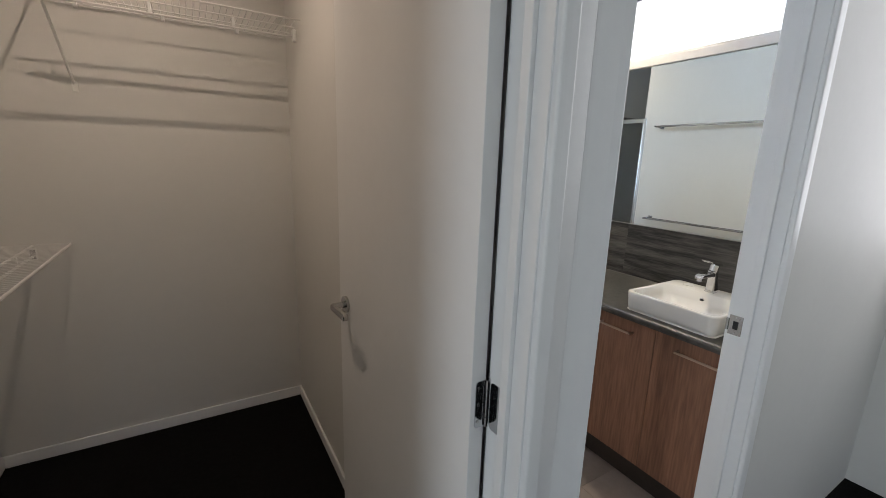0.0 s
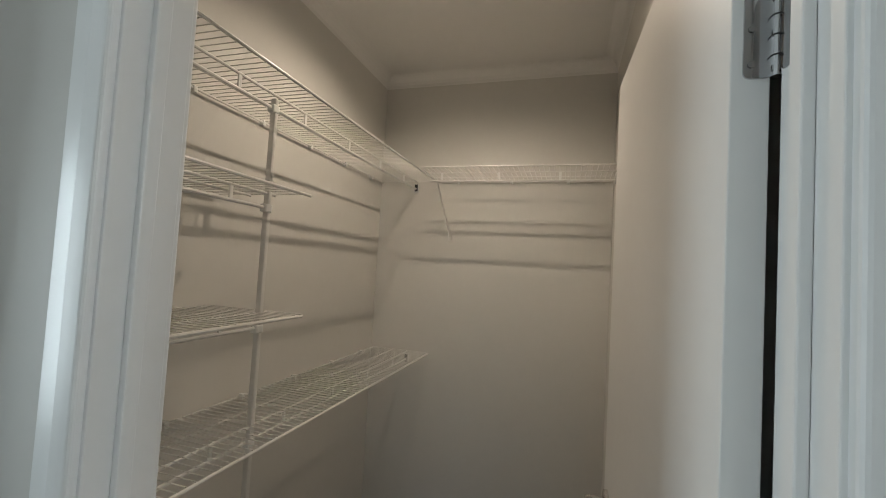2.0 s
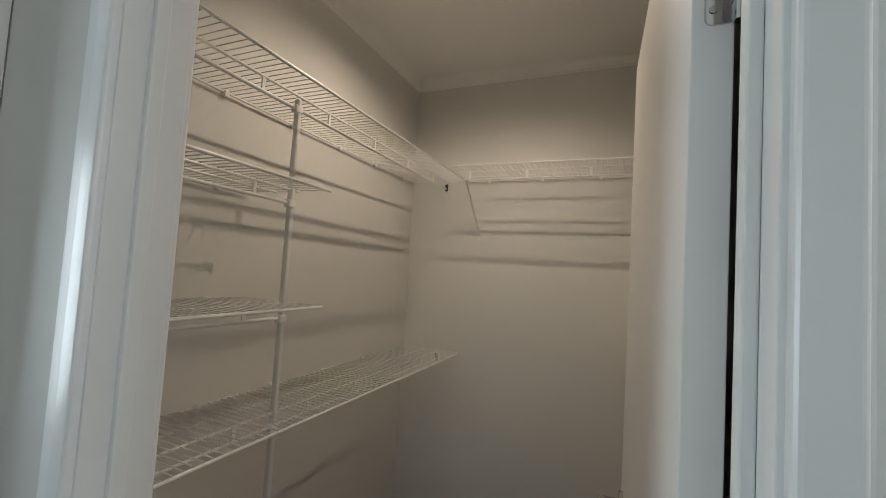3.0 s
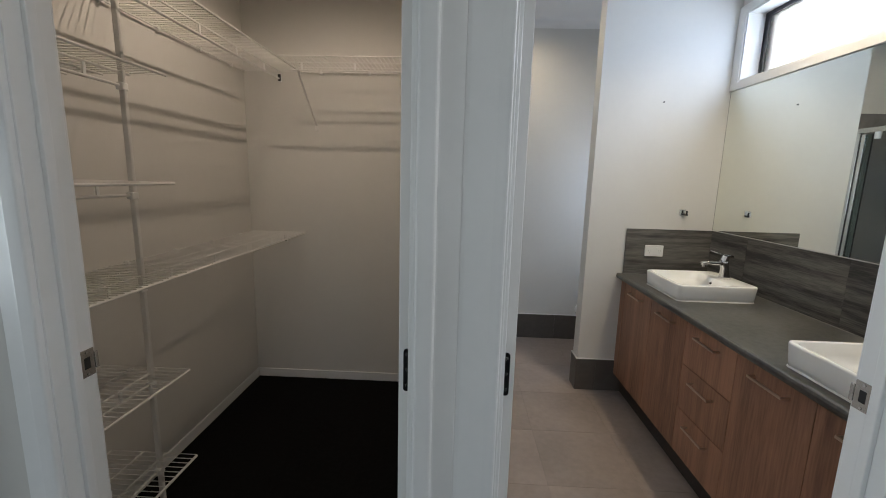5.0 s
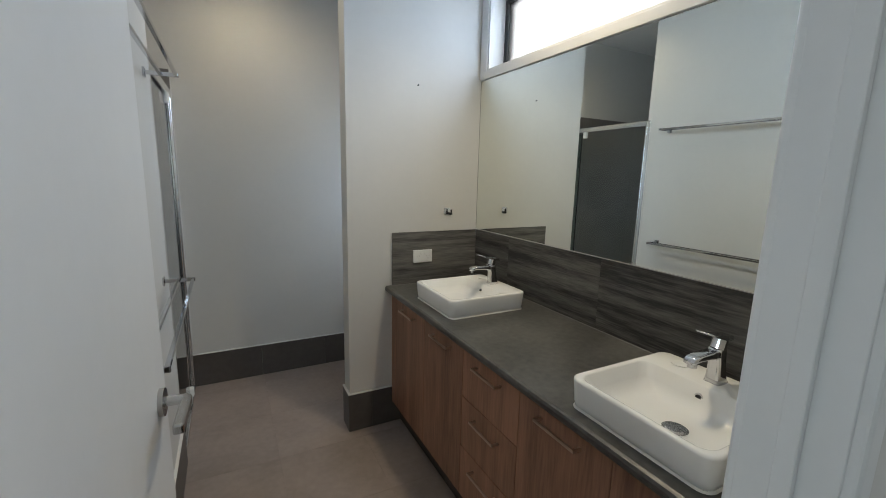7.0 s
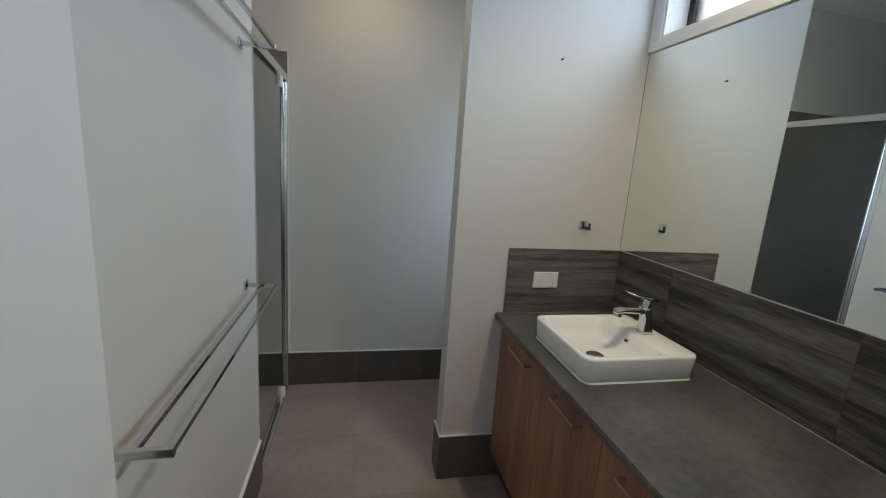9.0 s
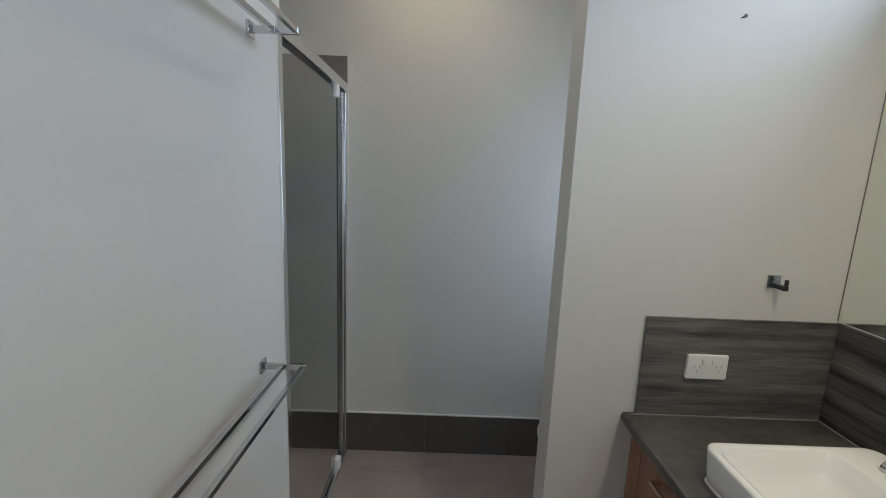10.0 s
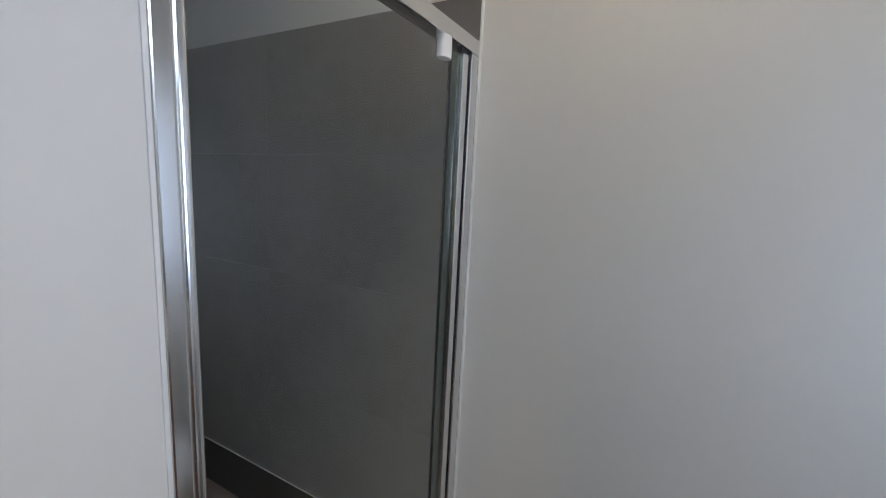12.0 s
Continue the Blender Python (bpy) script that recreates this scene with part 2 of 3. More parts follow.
structure("wall_hall_back", boxes((HW - 0.1, 0.2, HB - 0.1, HB, 0, H), (2.0, HR + 0.1, HB - 0.1, HB, 0, H), (0.2, 2.0, HB - 0.1, HB, 0, 0.75), (0.2, 2.0, HB - 0.1, HB, 2.25, H)),
          PAINT, "white painted wall with a wide window opening", "wall")
structure("ceiling", boxes((HW - 0.1, HR + 0.1, HB - 0.1, BF + 0.1, H, H + 0.1)), CEIL, "flat white painted plaster ceiling", "ceiling")
structure("floor_closet", boxes((CL, CR, FY0 + 0.05, CB, -0.1, 0.0)), CARPET, "black carpet on closet floor", "carpet")
structure("floor_hall", boxes((HW, HR, HB, 0.45, -0.1, 0.0), (HL, HR, 0.45, FY0 + 0.05, -0.1, 0.0)), CARPET, "black carpet in front of doorways", "carpet")
floor_bath = structure("floor_bathroom", boxes((BL, BR, FY0 + 0.05, BF, -0.1, -0.0012), (CL, BL, SY, BF, -0.1, -0.0012)), GROUT, "grey-brown tiled bathroom floor", "floor")


def cornice(name, a, b, inward):
    """Cove between wall and ceiling from a to b (plan points), curving to the side 'inward'."""
    s, nrm = Vector((*a, 0)), Vector((*inward, 0))
    e = Vector((*b, 0))
    prof = [(0, H)] + [(0.07 - 0.07 * math.cos(radians(t)), H - 0.07 + 0.07 * math.sin(radians(t))) for t in range(0, 91, 15)]
    loops = [[p + nrm * o + Vector((0, 0, z)) for o, z in prof] for p in (s, e)]
    return structure(name, loft(loops), CEIL, "white plaster cove cornice", "cornice")


cornice("cornice", (CL, FY1), (CL, CB), (1, 0))
cornice("cornice", (CL, CB), (CR, CB), (0, -1))
cornice("cornice", (CR, FY1), (CR, CB), (-1, 0))
cornice("cornice", (BL, BF), (BR, BF), (0, -1))
cornice("cornice", (NX, NY0), (BR, NY0), (0, -1))
cornice("cornice", (BL, FY1), (BL, SY), (1, 0))
cornice("cornice", (HL, FY0), (HR, FY0), (0, -1))


def baseboard(name, x0, x1, y0, y1):
    bm = box(bmesh.new(), x0, x1, y0, y1, 0, 0.062, bevel=0.004)
    structure(name, bm, GLOSS, "low white painted timber skirting board", "baseboard")


baseboard("baseboard", CL, CL + 0.012, FY1, CB)
baseboard("baseboard", CL + 0.012, CR - 0.012, CB - 0.012, CB)
baseboard("baseboard", CR - 0.012, CR, FY1, CB)
baseboard("baseboard", HW, HL - 0.002, 0.438, 0.45)

# ---- door frames and doors ----


def door_frame(name, x0, x1):
    fr = thing(name, "white painted timber door frame with moulded architraves", "door frame")
    fr["kind"] = "structure"
    y0, y1 = FY0 - 0.003, FY1 + 0.003
    part("jamb", boxes((x0 - JT, x0, y0, y1, 0, DH), bevel=0.0015), GLOSS, fr)
    part("jamb", boxes((x1, x1 + JT, y0, y1, 0, DH), bevel=0.0015), GLOSS, fr)
    part("head", boxes((x0 - JT, x1 + JT, y0, y1, DH, DH + JT), bevel=0.0015), GLOSS, fr)
    sy0, sy1 = FY1 - 0.058, FY1 - 0.037
    part("stop", boxes((x0, x0 + 0.011, sy0, sy1, 0, DH), bevel=0.002), GLOSS, fr)
    part("stop", boxes((x1 - 0.011, x1, sy0, sy1, 0, DH), bevel=0.002), GLOSS, fr)
    part("stop", boxes((x0 + 0.011, x1 - 0.011, sy0, sy1, DH - 0.011, DH), bevel=0.002), GLOSS, fr)
    # hinge leaves let into the jamb
    for z in (0.22, 1.045, 1.85):
        a, b = (x1 - 0.0016, x1 + 0.001) if x0 < 0.5 else (x0 - 0.001, x0 + 0.0016)
        pts = [(y, zz) for y, zz, _ in ring(FY1 - 0.016, z, 0, 0.032, 0.1, 0.009, 4)]
        part("hinge_leaf", loft([[(x, y, zz) for y, zz in pts] for x in (a, b)]), CHROME, fr, "chrome hinge leaf")
    # architraves: raised flat band along the opening, small step, long shallow bevel; (share of the width from the outer edge, depth)
    moulding = [(0, 0), (0, 0.0020), (0.02, 0.0028), (0.25, 0.0052), (0.50, 0.0076), (0.535, 0.0084), (0.555, 0.0112), (0.570, 0.0138), (0.590, 0.0152), (0.62, 0.0158), (0.80, 0.0160), (0.93, 0.0158), (0.965, 0.0150), (0.99, 0.0130), (1, 0.0105), (1, 0)]
    # the board between the two doorways is dished and has no step
    plain = [(0, 0), (0, 0.0020), (0.10, 0.0032), (0.40, 0.0056), (0.70, 0.0078), (0.88, 0.0100), (0.94, 0.0110), (0.975, 0.0106), (1, 0.0085), (1, 0)]
    top = DH + 0.005
    for side, face in ((-1, FY0), (1, FY1)):
        outer = [x0 - 0.0868, x1 + 0.0868]
        if side == 1 and x0 < 0.5:
            outer[1] = CR - 0.001
        elif side == 1:
            outer[0] = BL + 0.001
        for o, i in ((outer[0], x0 - 0.005), (outer[1], x1 + 0.005)):
            shape = plain if side == -1 and o == outer[0] and x0 > 0.5 else moulding
            part("architrave", loft([[(o + (i - o) * u, face + side * d, z) for u, d in shape] for z in (0.0, top)]), GLOSS, fr)
        part("architrave", loft([[(x, face + side * d, top + 0.078 * (1 - u)) for u, d in moulding] for x in outer]), GLOSS, fr)
    return fr


frame_closet = door_frame("door_frame_1", CJ0, CJ1)
frame_bath = door_frame("door_frame_2", BJ0, BJ1)


def strike(x, face, label):
    """Strike plate on a jamb; face is the way it looks."""
    s = thing("strike_plate", label, "strike plate", (x, FY1 - 0.02, 1.04))
    part("plate", boxes((min(x, x + face * 0.002), max(x, x + face * 0.002), FY1 - 0.033, FY1 + 0.004, 1.010, 1.072), bevel=0.0008), SATIN, s)
    part("lip", boxes((min(x, x + face * 0.004), max(x, x + face * 0.004), FY1 + 0.004, FY1 + 0.012, 1.022, 1.060), bevel=0.001), SATIN, s)
    part("latch_hole", boxes((min(x, x + face * 0.0026), max(x, x + face * 0.0026), FY1 - 0.022, FY1 - 0.008, 1.028, 1.054)), HOLE, s)
    for z in (1.016, 1.066):
        part("screw", rods(((x, FY1 - 0.015, z), (x + face * 0.003, FY1 - 0.015, z)), r=0.003), CHROME, s)


strike(CJ0, 1, "small satin metal strike plate on closet door jamb")
strike(BJ1, -1, "small satin metal strike plate on bathroom door jamb")


def lever(parent, y, z, face, side):
    """Round rose with a flat lever that points away from the free edge; face = +-1 along x."""
    h = part("handle", rods(((0, y, z), (face * 0.009, y, z)), r=0.027, n=28), SATIN, parent, "satin nickel lever handle")
    part("neck", rods(((face * 0.009, y, z), (face * 0.046, y, z)), r=0.010, n=16), SATIN, h)
    x0, x1 = sorted((face * 0.037, face * 0.055))
    a, b = sorted((y, y + side * 0.115))
    part("lever_arm", boxes((x0, x1, a, b, z - 0.010, z + 0.010), bevel=0.004), SATIN, h)
    return h


def hinge_plate(z, side):
    pts = [(x, zz) for x, zz, _ in ring(0.006 * side, z, 0, 0.026, 0.1, 0.007, 5)]
    return loft([[(x, y, zz) for x, zz in pts] for y in (0.0, -0.0022)])


def door(name, label, hinge, angle, width, handle_side_faces, hinge_gap):
    """Flush door whose hinge edge stands at 'hinge' (plan) and whose leaf runs along +y turned by angle degrees."""
    d = thing(name, label, "door")
    leaf = part("leaf", boxes((-0.0175, 0.0175, 0, width, 0.012, DH - 0.006), bevel=0.0015), DOOR, d)
    for f in (-1, 1):
        h = lever(d, width - 0.06, 1.045, f, -1)
        for o in (h, *h.children):
            for v in o.data.vertices:
                v.co.x += f * 0.0175
    part("latch_plate", boxes((-0.011, 0.011, width - 0.0005, width + 0.0015, 1.017, 1.073), bevel=0.0006), SATIN, d)
    for z in (0.22, 1.045, 1.85):
        hg = part("hinge", hinge_plate(z, 1 if hinge_gap > 0 else -1), CHROME, d, "chrome butt hinge")
        part("knuckle", rods(((hinge_gap, -0.004, z - 0.05), (hinge_gap, -0.004, z + 0.05)), r=0.0065, n=14), CHROME, hg)
        for k in range(1, 5):
            part("knuckle_joint", rods(((hinge_gap, -0.004, z - 0.05 + 0.02 * k - 0.0008), (hinge_gap, -0.004, z - 0.05 + 0.02 * k + 0.0008)), r=0.0068, n=14), HOLE, hg)
        for dz in (-0.036, 0.0, 0.036):
            part("screw", rods(((0.0, -0.0034, z + dz), (0.0, -0.001, z + dz)), r=0.0035, n=10), SATIN, hg)
    d.matrix_basis = Matrix.Translation((hinge[0], hinge[1], 0)) @ pose(0, 0, 0, 0, 0, angle)
    return d


door("door_1", "white painted flush closet door standing open", (0.6330, FY1 + 0.012), 2.5, 0.722, 1, 0.0215)
door("door_2", "white painted flush bathroom door standing open", (0.8525, FY1 + 0.012), -3.0, 0.722, 1, -0.0215)

# ---- closet wire shelving ----


def wire_shelf(name, label, y0, y1, z, ends):
    """Wire shelf on the closet's left wall, from y0 to y1."""
    s = thing(name, label, "wire shelf", (CL, y0, z), "closet wire shelves")
    xb, xm, xf = CL + 0.012, -0.455, -0.322
    for nm, x, r in (("back_rail", xb, 0.0042), ("deck_rail", xb + 0.135, 0.0042), ("middle_rail", xm, 0.0048), ("front_rail", xf, 0.0050)):
        part(nm, rods(((x, y0, z), (x, y1, z)), r=r), WIRE, s)
    part("hang_rod", rods(((xm, y0, z - 0.045), (xm, y1 - 0.02, z - 0.045)), r=0.0055), WIRE, s)
    n = int((y1 - y0) / 0.0255)
    bm = rods(((xb, 0, 0), (xf, 0, 0)), r=0.0017, n=6)
    me = mesh_of("wire", bm, WIRE)
    for k in range(n + 1):
        w = new("wire", me)
        w.parent = s
        w.matrix_parent_inverse = s.matrix_world.inverted()
        w.location = (0, y0 + (y1 - y0) * k / n, z + 0.0045)
    k = y0 + 0.159
    while k < y1 - 0.05:
        part("spacer", boxes((xm - 0.003, xm + 0.003, k - 0.006, k + 0.006, z - 0.045, z), bevel=0.001), PLASTIC, s)
        part("wall_clip", boxes((CL, CL + 0.02, k + 0.05, k + 0.066, z - 0.014, z + 0.008), bevel=0.003), PLASTIC, s)
        k += 0.313
    for y in ends:
        part("end_bracket", boxes((xm - 0.014, xm + 0.014, y - 0.012, y, z - 0.065, z - 0.01), bevel=0.004), PLASTIC, s)
        part("rod_socket", boxes((xm - 0.010, xm + 0.010, y - 0.0150, y - 0.0118, z - 0.060, z - 0.016), bevel=0.001), HOLE, s)
    return s


wire_shelf("wire_shelf", "long white wire shelf with hanging rod high on wall", FY1 + 0.015, CB - 0.004, 2.12, (CB - 0.004,))
wire_shelf("wire_shelf", "short white wire shelf fixed to upright pole", FY1 + 0.015, 1.29, 1.80, ())
wire_shelf("wire_shelf", "short white wire shelf fixed to upright pole", FY1 + 0.015, 1.29, 1.42, ())
wire_shelf("wire_shelf", "long white wire shelf at waist height on wall", FY1 + 0.015, CB - 0.004, 1.07, (CB - 0.004,))
wire_shelf("wire_shelf", "short white wire shelf fixed to upright pole", FY1 + 0.015, 1.29, 0.68, ())
wire_shelf("wire_shelf", "short low white wire shelf near carpet", FY1 + 0.015, 1.29, 0.30, ())

bs = thing("wire_shelf", "white wire shelf with hanging rod across back wall", "wire shelf", (0, CB, 2.12), "closet wire shelves")
bx0, bx1, bz = -0.305, CR - 0.006, 2.12
for nm, y, r in (("back_rail", CB - 0.012, 0.0035), ("deck_rail", CB - 0.13, 0.003), ("middle_rail", CB - 0.245, 0.0035), ("front_rail", CB - 0.378, 0.0042)):
    part(nm, rods(((bx0, y, bz), (bx1, y, bz)), r=r), WIRE, bs)
part("hang_rod", rods(((bx0 + 0.02, CB - 0.245, bz - 0.045), (bx1, CB - 0.245, bz - 0.045)), r=0.0045), WIRE, bs)
wire_mesh = mesh_of("wire", rods(((0, CB - 0.012, 0), (0, CB - 0.378, 0)), r=0.0017, n=6), WIRE)
for k in range(39):
    w = new("wire", wire_mesh)
    w.parent = bs
    w.matrix_parent_inverse = bs.matrix_world.inverted()
    w.location = (bx0 + 0.002 + 0.0255 * k, 0, bz + 0.0045)
for x in (-0.219, 0.097, 0.413):
    part("spacer", boxes((x - 0.006, x + 0.006, CB - 0.248, CB - 0.242, bz - 0.045, bz), bevel=0.001), PLASTIC, bs)
    part("wall_clip", boxes((x + 0.03, x + 0.046, CB - 0.02, CB, bz - 0.014, bz + 0.008), bevel=0.003), PLASTIC, bs)
part("end_bracket", boxes((bx1 - 0.012, CR, CB - 0.26, CB - 0.23, bz - 0.065, bz - 0.01), bevel=0.004), PLASTIC, bs)
brace = part("brace", rods(((-0.25, CB - 0.25, bz - 0.03), (-0.222, CB - 0.006, 1.785)), r=0.0055), WIRE, bs)
part("brace_foot", boxes((-0.232, -0.212, CB - 0.012, CB, 1.755, 1.80), bevel=0.003), WIRE, brace)

pole = thing("shelf_pole", "slim white upright pole clipped to wire shelves", "pole", (-0.455, 1.255, 0))
part("tube", boxes((-0.465, -0.445, 1.247, 1.263, 0.0, 2.108), bevel=0.004), WIRE, pole)
for z in (2.12, 1.80, 1.42, 1.07, 0.68, 0.30):
    part("clip", boxes((-0.468, -0.442, 1.236, 1.266, z - 0.06, z - 0.034), bevel=0.004), PLASTIC, pole)

# ---- vanity ----
CZ = 0.86
van = thing("vanity_cabinet", "walnut laminate bathroom vanity with doors and drawers", "vanity", (1.86, 1.6, 0))
VX = 1.866
EDGES = [0.632, 1.005, 1.38, 1.752, 2.13, 2.515]
part("body", boxes((VX + 0.019, BR, FY1, NY0, 0.135, CZ - 0.036)), WOOD_DARK, van)
part("filler_panel", boxes((VX, VX + 0.019, 2.517, NY0 - 0.001, 0.135, CZ - 0.04), bevel=0.001), WOOD, van)
part("kickboard", boxes((VX + 0.055, VX + 0.07, FY1, NY0, 0.0, 0.135)), WOOD_DARK, van)


def pull(parent, y0, y1, z):
    h = part("handle", boxes((VX - 0.030, VX - 0.024, y0, y1, z - 0.005, z + 0.005), bevel=0.001), BRONZE, parent, "slim bronze metal bar handle")
    for y in (y0 + 0.004, y1 - 0.004):
        part("post", boxes((VX - 0.024, VX, y - 0.004, y + 0.004, z - 0.004, z + 0.004)), BRONZE, h)


for i in range(5):
    y0, y1 = EDGES[i] + 0.0012, EDGES[i + 1] - 0.0012
    mid = (y0 + y1) / 2
    if i == 2:
        for z0, z1 in ((0.135, 0.366), (0.369, 0.592), (0.595, CZ - 0.042)):
            f = part("drawer_front", boxes((VX, VX + 0.018, y0, y1, z0, z1), bevel=0.001), WOOD, van)
            pull(f, mid - 0.082, mid + 0.082, z1 - 0.055)
    else:
        f = part("cabinet_door", boxes((VX, VX + 0.018, y0, y1, 0.135, CZ - 0.042), bevel=0.001), WOOD, van)
        pull(f, mid - 0.085, mid + 0.085, CZ - 0.097)

ctop = thing("countertop", "dark grey mottled laminate benchtop with rounded front edge", "countertop", (2.1, 1.6, CZ))
part("slab", boxes((1.8365, BR - 0.001, FY1 + 0.001, NY0 - 0.001, CZ - 0.034, CZ)), COUNTER, ctop)
nose = [(1.8365, CZ - 0.034), (1.829, CZ - 0.031), (1.825, CZ - 0.023), (1.8245, CZ - 0.012), (1.828, CZ - 0.004), (1.8365, CZ)]
part("rounded_edge", loft([[(x, y, z) for x, z in nose] for y in (FY1 + 0.001, NY0 - 0.001)]), COUNTER, ctop)
part("sealant_bead", boxes((BR - 0.017, BR - 0.0125, FY1 + 0.002, NY0 - 0.0175, CZ, CZ + 0.003), (1.85, BR - 0.0175, NY0 - 0.017, NY0 - 0.0125, CZ, CZ + 0.003), bevel=0.001), SEALANT, ctop)


def basin(cx, cy, label):
    w, d, h = 0.418, 0.402, 0.088
    b = thing("basin", label, "basin", (cx, cy, CZ), "vanity basins")
    icx, iw, idp = cx - 0.052, 0.272, d - 0.044
    rings = [ring(cx, cy, CZ, w - 0.02, d - 0.02, 0.026), ring(cx, cy, CZ + 0.02, w - 0.012, d - 0.012, 0.030), ring(cx, cy, CZ + h - 0.008, w - 0.001, d - 0.001, 0.034),
             ring(cx, cy, CZ + h - 0.002, w - 0.004, d - 0.004, 0.033), ring(cx, cy, CZ + h, w - 0.014, d - 0.014, 0.030),
             ring(icx, cy, CZ + h, iw + 0.012, idp + 0.008, 0.036), ring(icx, cy, CZ + h - 0.003, iw, idp, 0.034), ring(icx, cy, CZ + 0.05, iw - 0.03, idp - 0.03, 0.04),
             ring(icx, cy, CZ + 0.028, iw - 0.07, idp - 0.07, 0.05), ring(icx, cy, CZ + 0.021, iw - 0.13, idp - 0.13, 0.05), ring(icx - 0.018, cy - 0.032, CZ + 0.018, 0.075, 0.075, 0.03)]
    part("bowl", loft(rings), CERAMIC, b, smooth=True)
    part("sealant", loft([ring(cx, cy, CZ - 0.001, w - 0.008, d - 0.008, 0.032), ring(cx, cy, CZ + 0.005, w - 0.015, d - 0.015, 0.028)]), SILICONE, b)
    wr = part("waste", rods(((icx - 0.018, cy - 0.032, CZ + 0.0185), (icx - 0.018, cy - 0.032, CZ + 0.022)), r=0.031, n=32), ALU, b, "chrome pop-up waste")
    part("plug", rods(((icx - 0.018, cy - 0.032, CZ + 0.022), (icx - 0.018, cy - 0.032, CZ + 0.026)), r=0.023, n=32), ALU, wr)
    ox = icx + iw / 2 - 0.010
    o = part("overflow", rods(((ox - 0.002, cy, CZ + 0.055), (ox + 0.012, cy, CZ + 0.055)), r=0.012, n=24), CHROME, b)
    part("overflow_hole", rods(((ox - 0.0035, cy, CZ + 0.055), (ox, cy, CZ + 0.055)), r=0.008, n=20), HOLE, o)
    part("cover_cap", rods(((cx + w / 2 - 0.055, cy + 0.11, CZ + h), (cx + w / 2 - 0.055, cy + 0.11, CZ + h + 0.003)), r=0.024, n=28), CERAMIC, b)
    # mixer tap on the ledge
    t = thing("basin_mixer_tap", "chrome single-lever mixer tap on basin ledge", "tap", (cx + w / 2 - 0.055, cy, CZ + h), "basin taps")
    tx, tz = cx + w / 2 - 0.068, CZ + h

    def section(x, z, hw, hh, tilt=0.0):
        """Rounded flat section across the spout or lever, standing at x, z."""
        pts = [(y, v) for y, v, _ in ring(0, 0, 0, 2 * hw, 2 * hh, hh * 0.6, 3)]
        return [(x - v * math.sin(radians(tilt)), cy + y, z + v * math.cos(radians(tilt))) for y, v in pts]

    part("body", loft([ring(tx + 0.004, cy, tz, 0.054, 0.046, 0.010), ring(tx + 0.001, cy, tz + 0.012, 0.046, 0.040, 0.010), ring(tx - 0.003, cy, tz + 0.06, 0.037, 0.035, 0.010),
                       ring(tx - 0.010, cy, tz + 0.085, 0.046, 0.038, 0.014), ring(tx - 0.012, cy, tz + 0.102, 0.042, 0.036, 0.014)]), CHROME, t, smooth=True)
    sp = part("spout", loft([section(tx - 0.006, tz + 0.086, 0.018, 0.014), section(tx - 0.05, tz + 0.088, 0.018, 0.010), section(tx - 0.10, tz + 0.090, 0.018, 0.008), section(tx - 0.125, tz + 0.087, 0.017, 0.008), section(tx - 0.135, tz + 0.083, 0.014, 0.006)]), CHROME, t, smooth=True)
    part("aerator", rods(((tx - 0.118, cy, tz + 0.066), (tx - 0.118, cy, tz + 0.084)), r=0.012, n=18), CHROME, sp)
    part("cartridge", rods(((tx - 0.012, cy, tz + 0.100), (tx - 0.004, cy, tz + 0.128)), r=0.020, n=24), CHROME, t)
    part("lever", loft([section(tx + 0.028, tz + 0.128, 0.018, 0.007, 6), section(tx - 0.006, tz + 0.132, 0.021, 0.007, 10), section(tx - 0.05, tz + 0.143, 0.019, 0.0035, 16), section(tx - 0.095, tz + 0.158, 0.016, 0.002, 20)]), CHROME, t, smooth=True)


basin(2.102, 2.118, "white ceramic rectangular basin set on benchtop beside nib")
basin(2.08, 0.98, "white ceramic rectangular basin set on benchtop near door")

# ---- mirror, strip window ----
MZ0, MZ1 = 1.172, 2.045
mir = thing("mirror", "frameless wall mirror above vanity splashback", "mirror", (BR, 1.6, MZ0))
part("glass", boxes((BR - 0.006, BR - 0.0005, FY1 + 0.004, NY0 - 0.004, MZ0, MZ1)), MIRROR, mir)
part("edge_strip", boxes((BR - 0.0068, BR - 0.0005, FY1 + 0.004, NY0 - 0.004, MZ0 - 0.002, MZ0)), SILICONE, mir)
part("corner_gap", boxes((BR - 0.0065, BR - 0.0005, NY0 - 0.0030, NY0 - 0.0006, MZ0, MZ1)), SEALANT, mir)
win = thing("window_1", "black framed frosted strip window in white timber reveal", "window")
win["kind"] = "structure"
part("window_trim", boxes((BR - 0.018, BR, WY0 - 0.04, NY0 - 0.002, MZ1 + 0.003, WZ0), bevel=0.002), GLOSS, win)
part("window_trim", boxes((BR - 0.018, BR, WY0 - 0.04, NY0 - 0.002, WZ1, WZ1 + 0.045), bevel=0.002), GLOSS, win)
part("window_trim", boxes((BR - 0.018, BR, WY1, NY0 - 0.002, WZ0, WZ1), bevel=0.002), GLOSS, win)
part("window_trim", boxes((BR - 0.018, BR, WY0 - 0.04, WY0, WZ0, WZ1), bevel=0.002), GLOSS, win)
part("window_reveal", boxes((BR - 0.012, BR + 0.12, WY1 - 0.012, WY1, WZ0, WZ1), (BR - 0.012, BR + 0.12, WY0, WY0 + 0.012, WZ0, WZ1)), GLOSS, win)
part("window_sill", boxes((BR - 0.012, BR + 0.12, WY0 + 0.012, WY1 - 0.012, WZ0, WZ0 + 0.012), bevel=0.001), GLOSS, win)
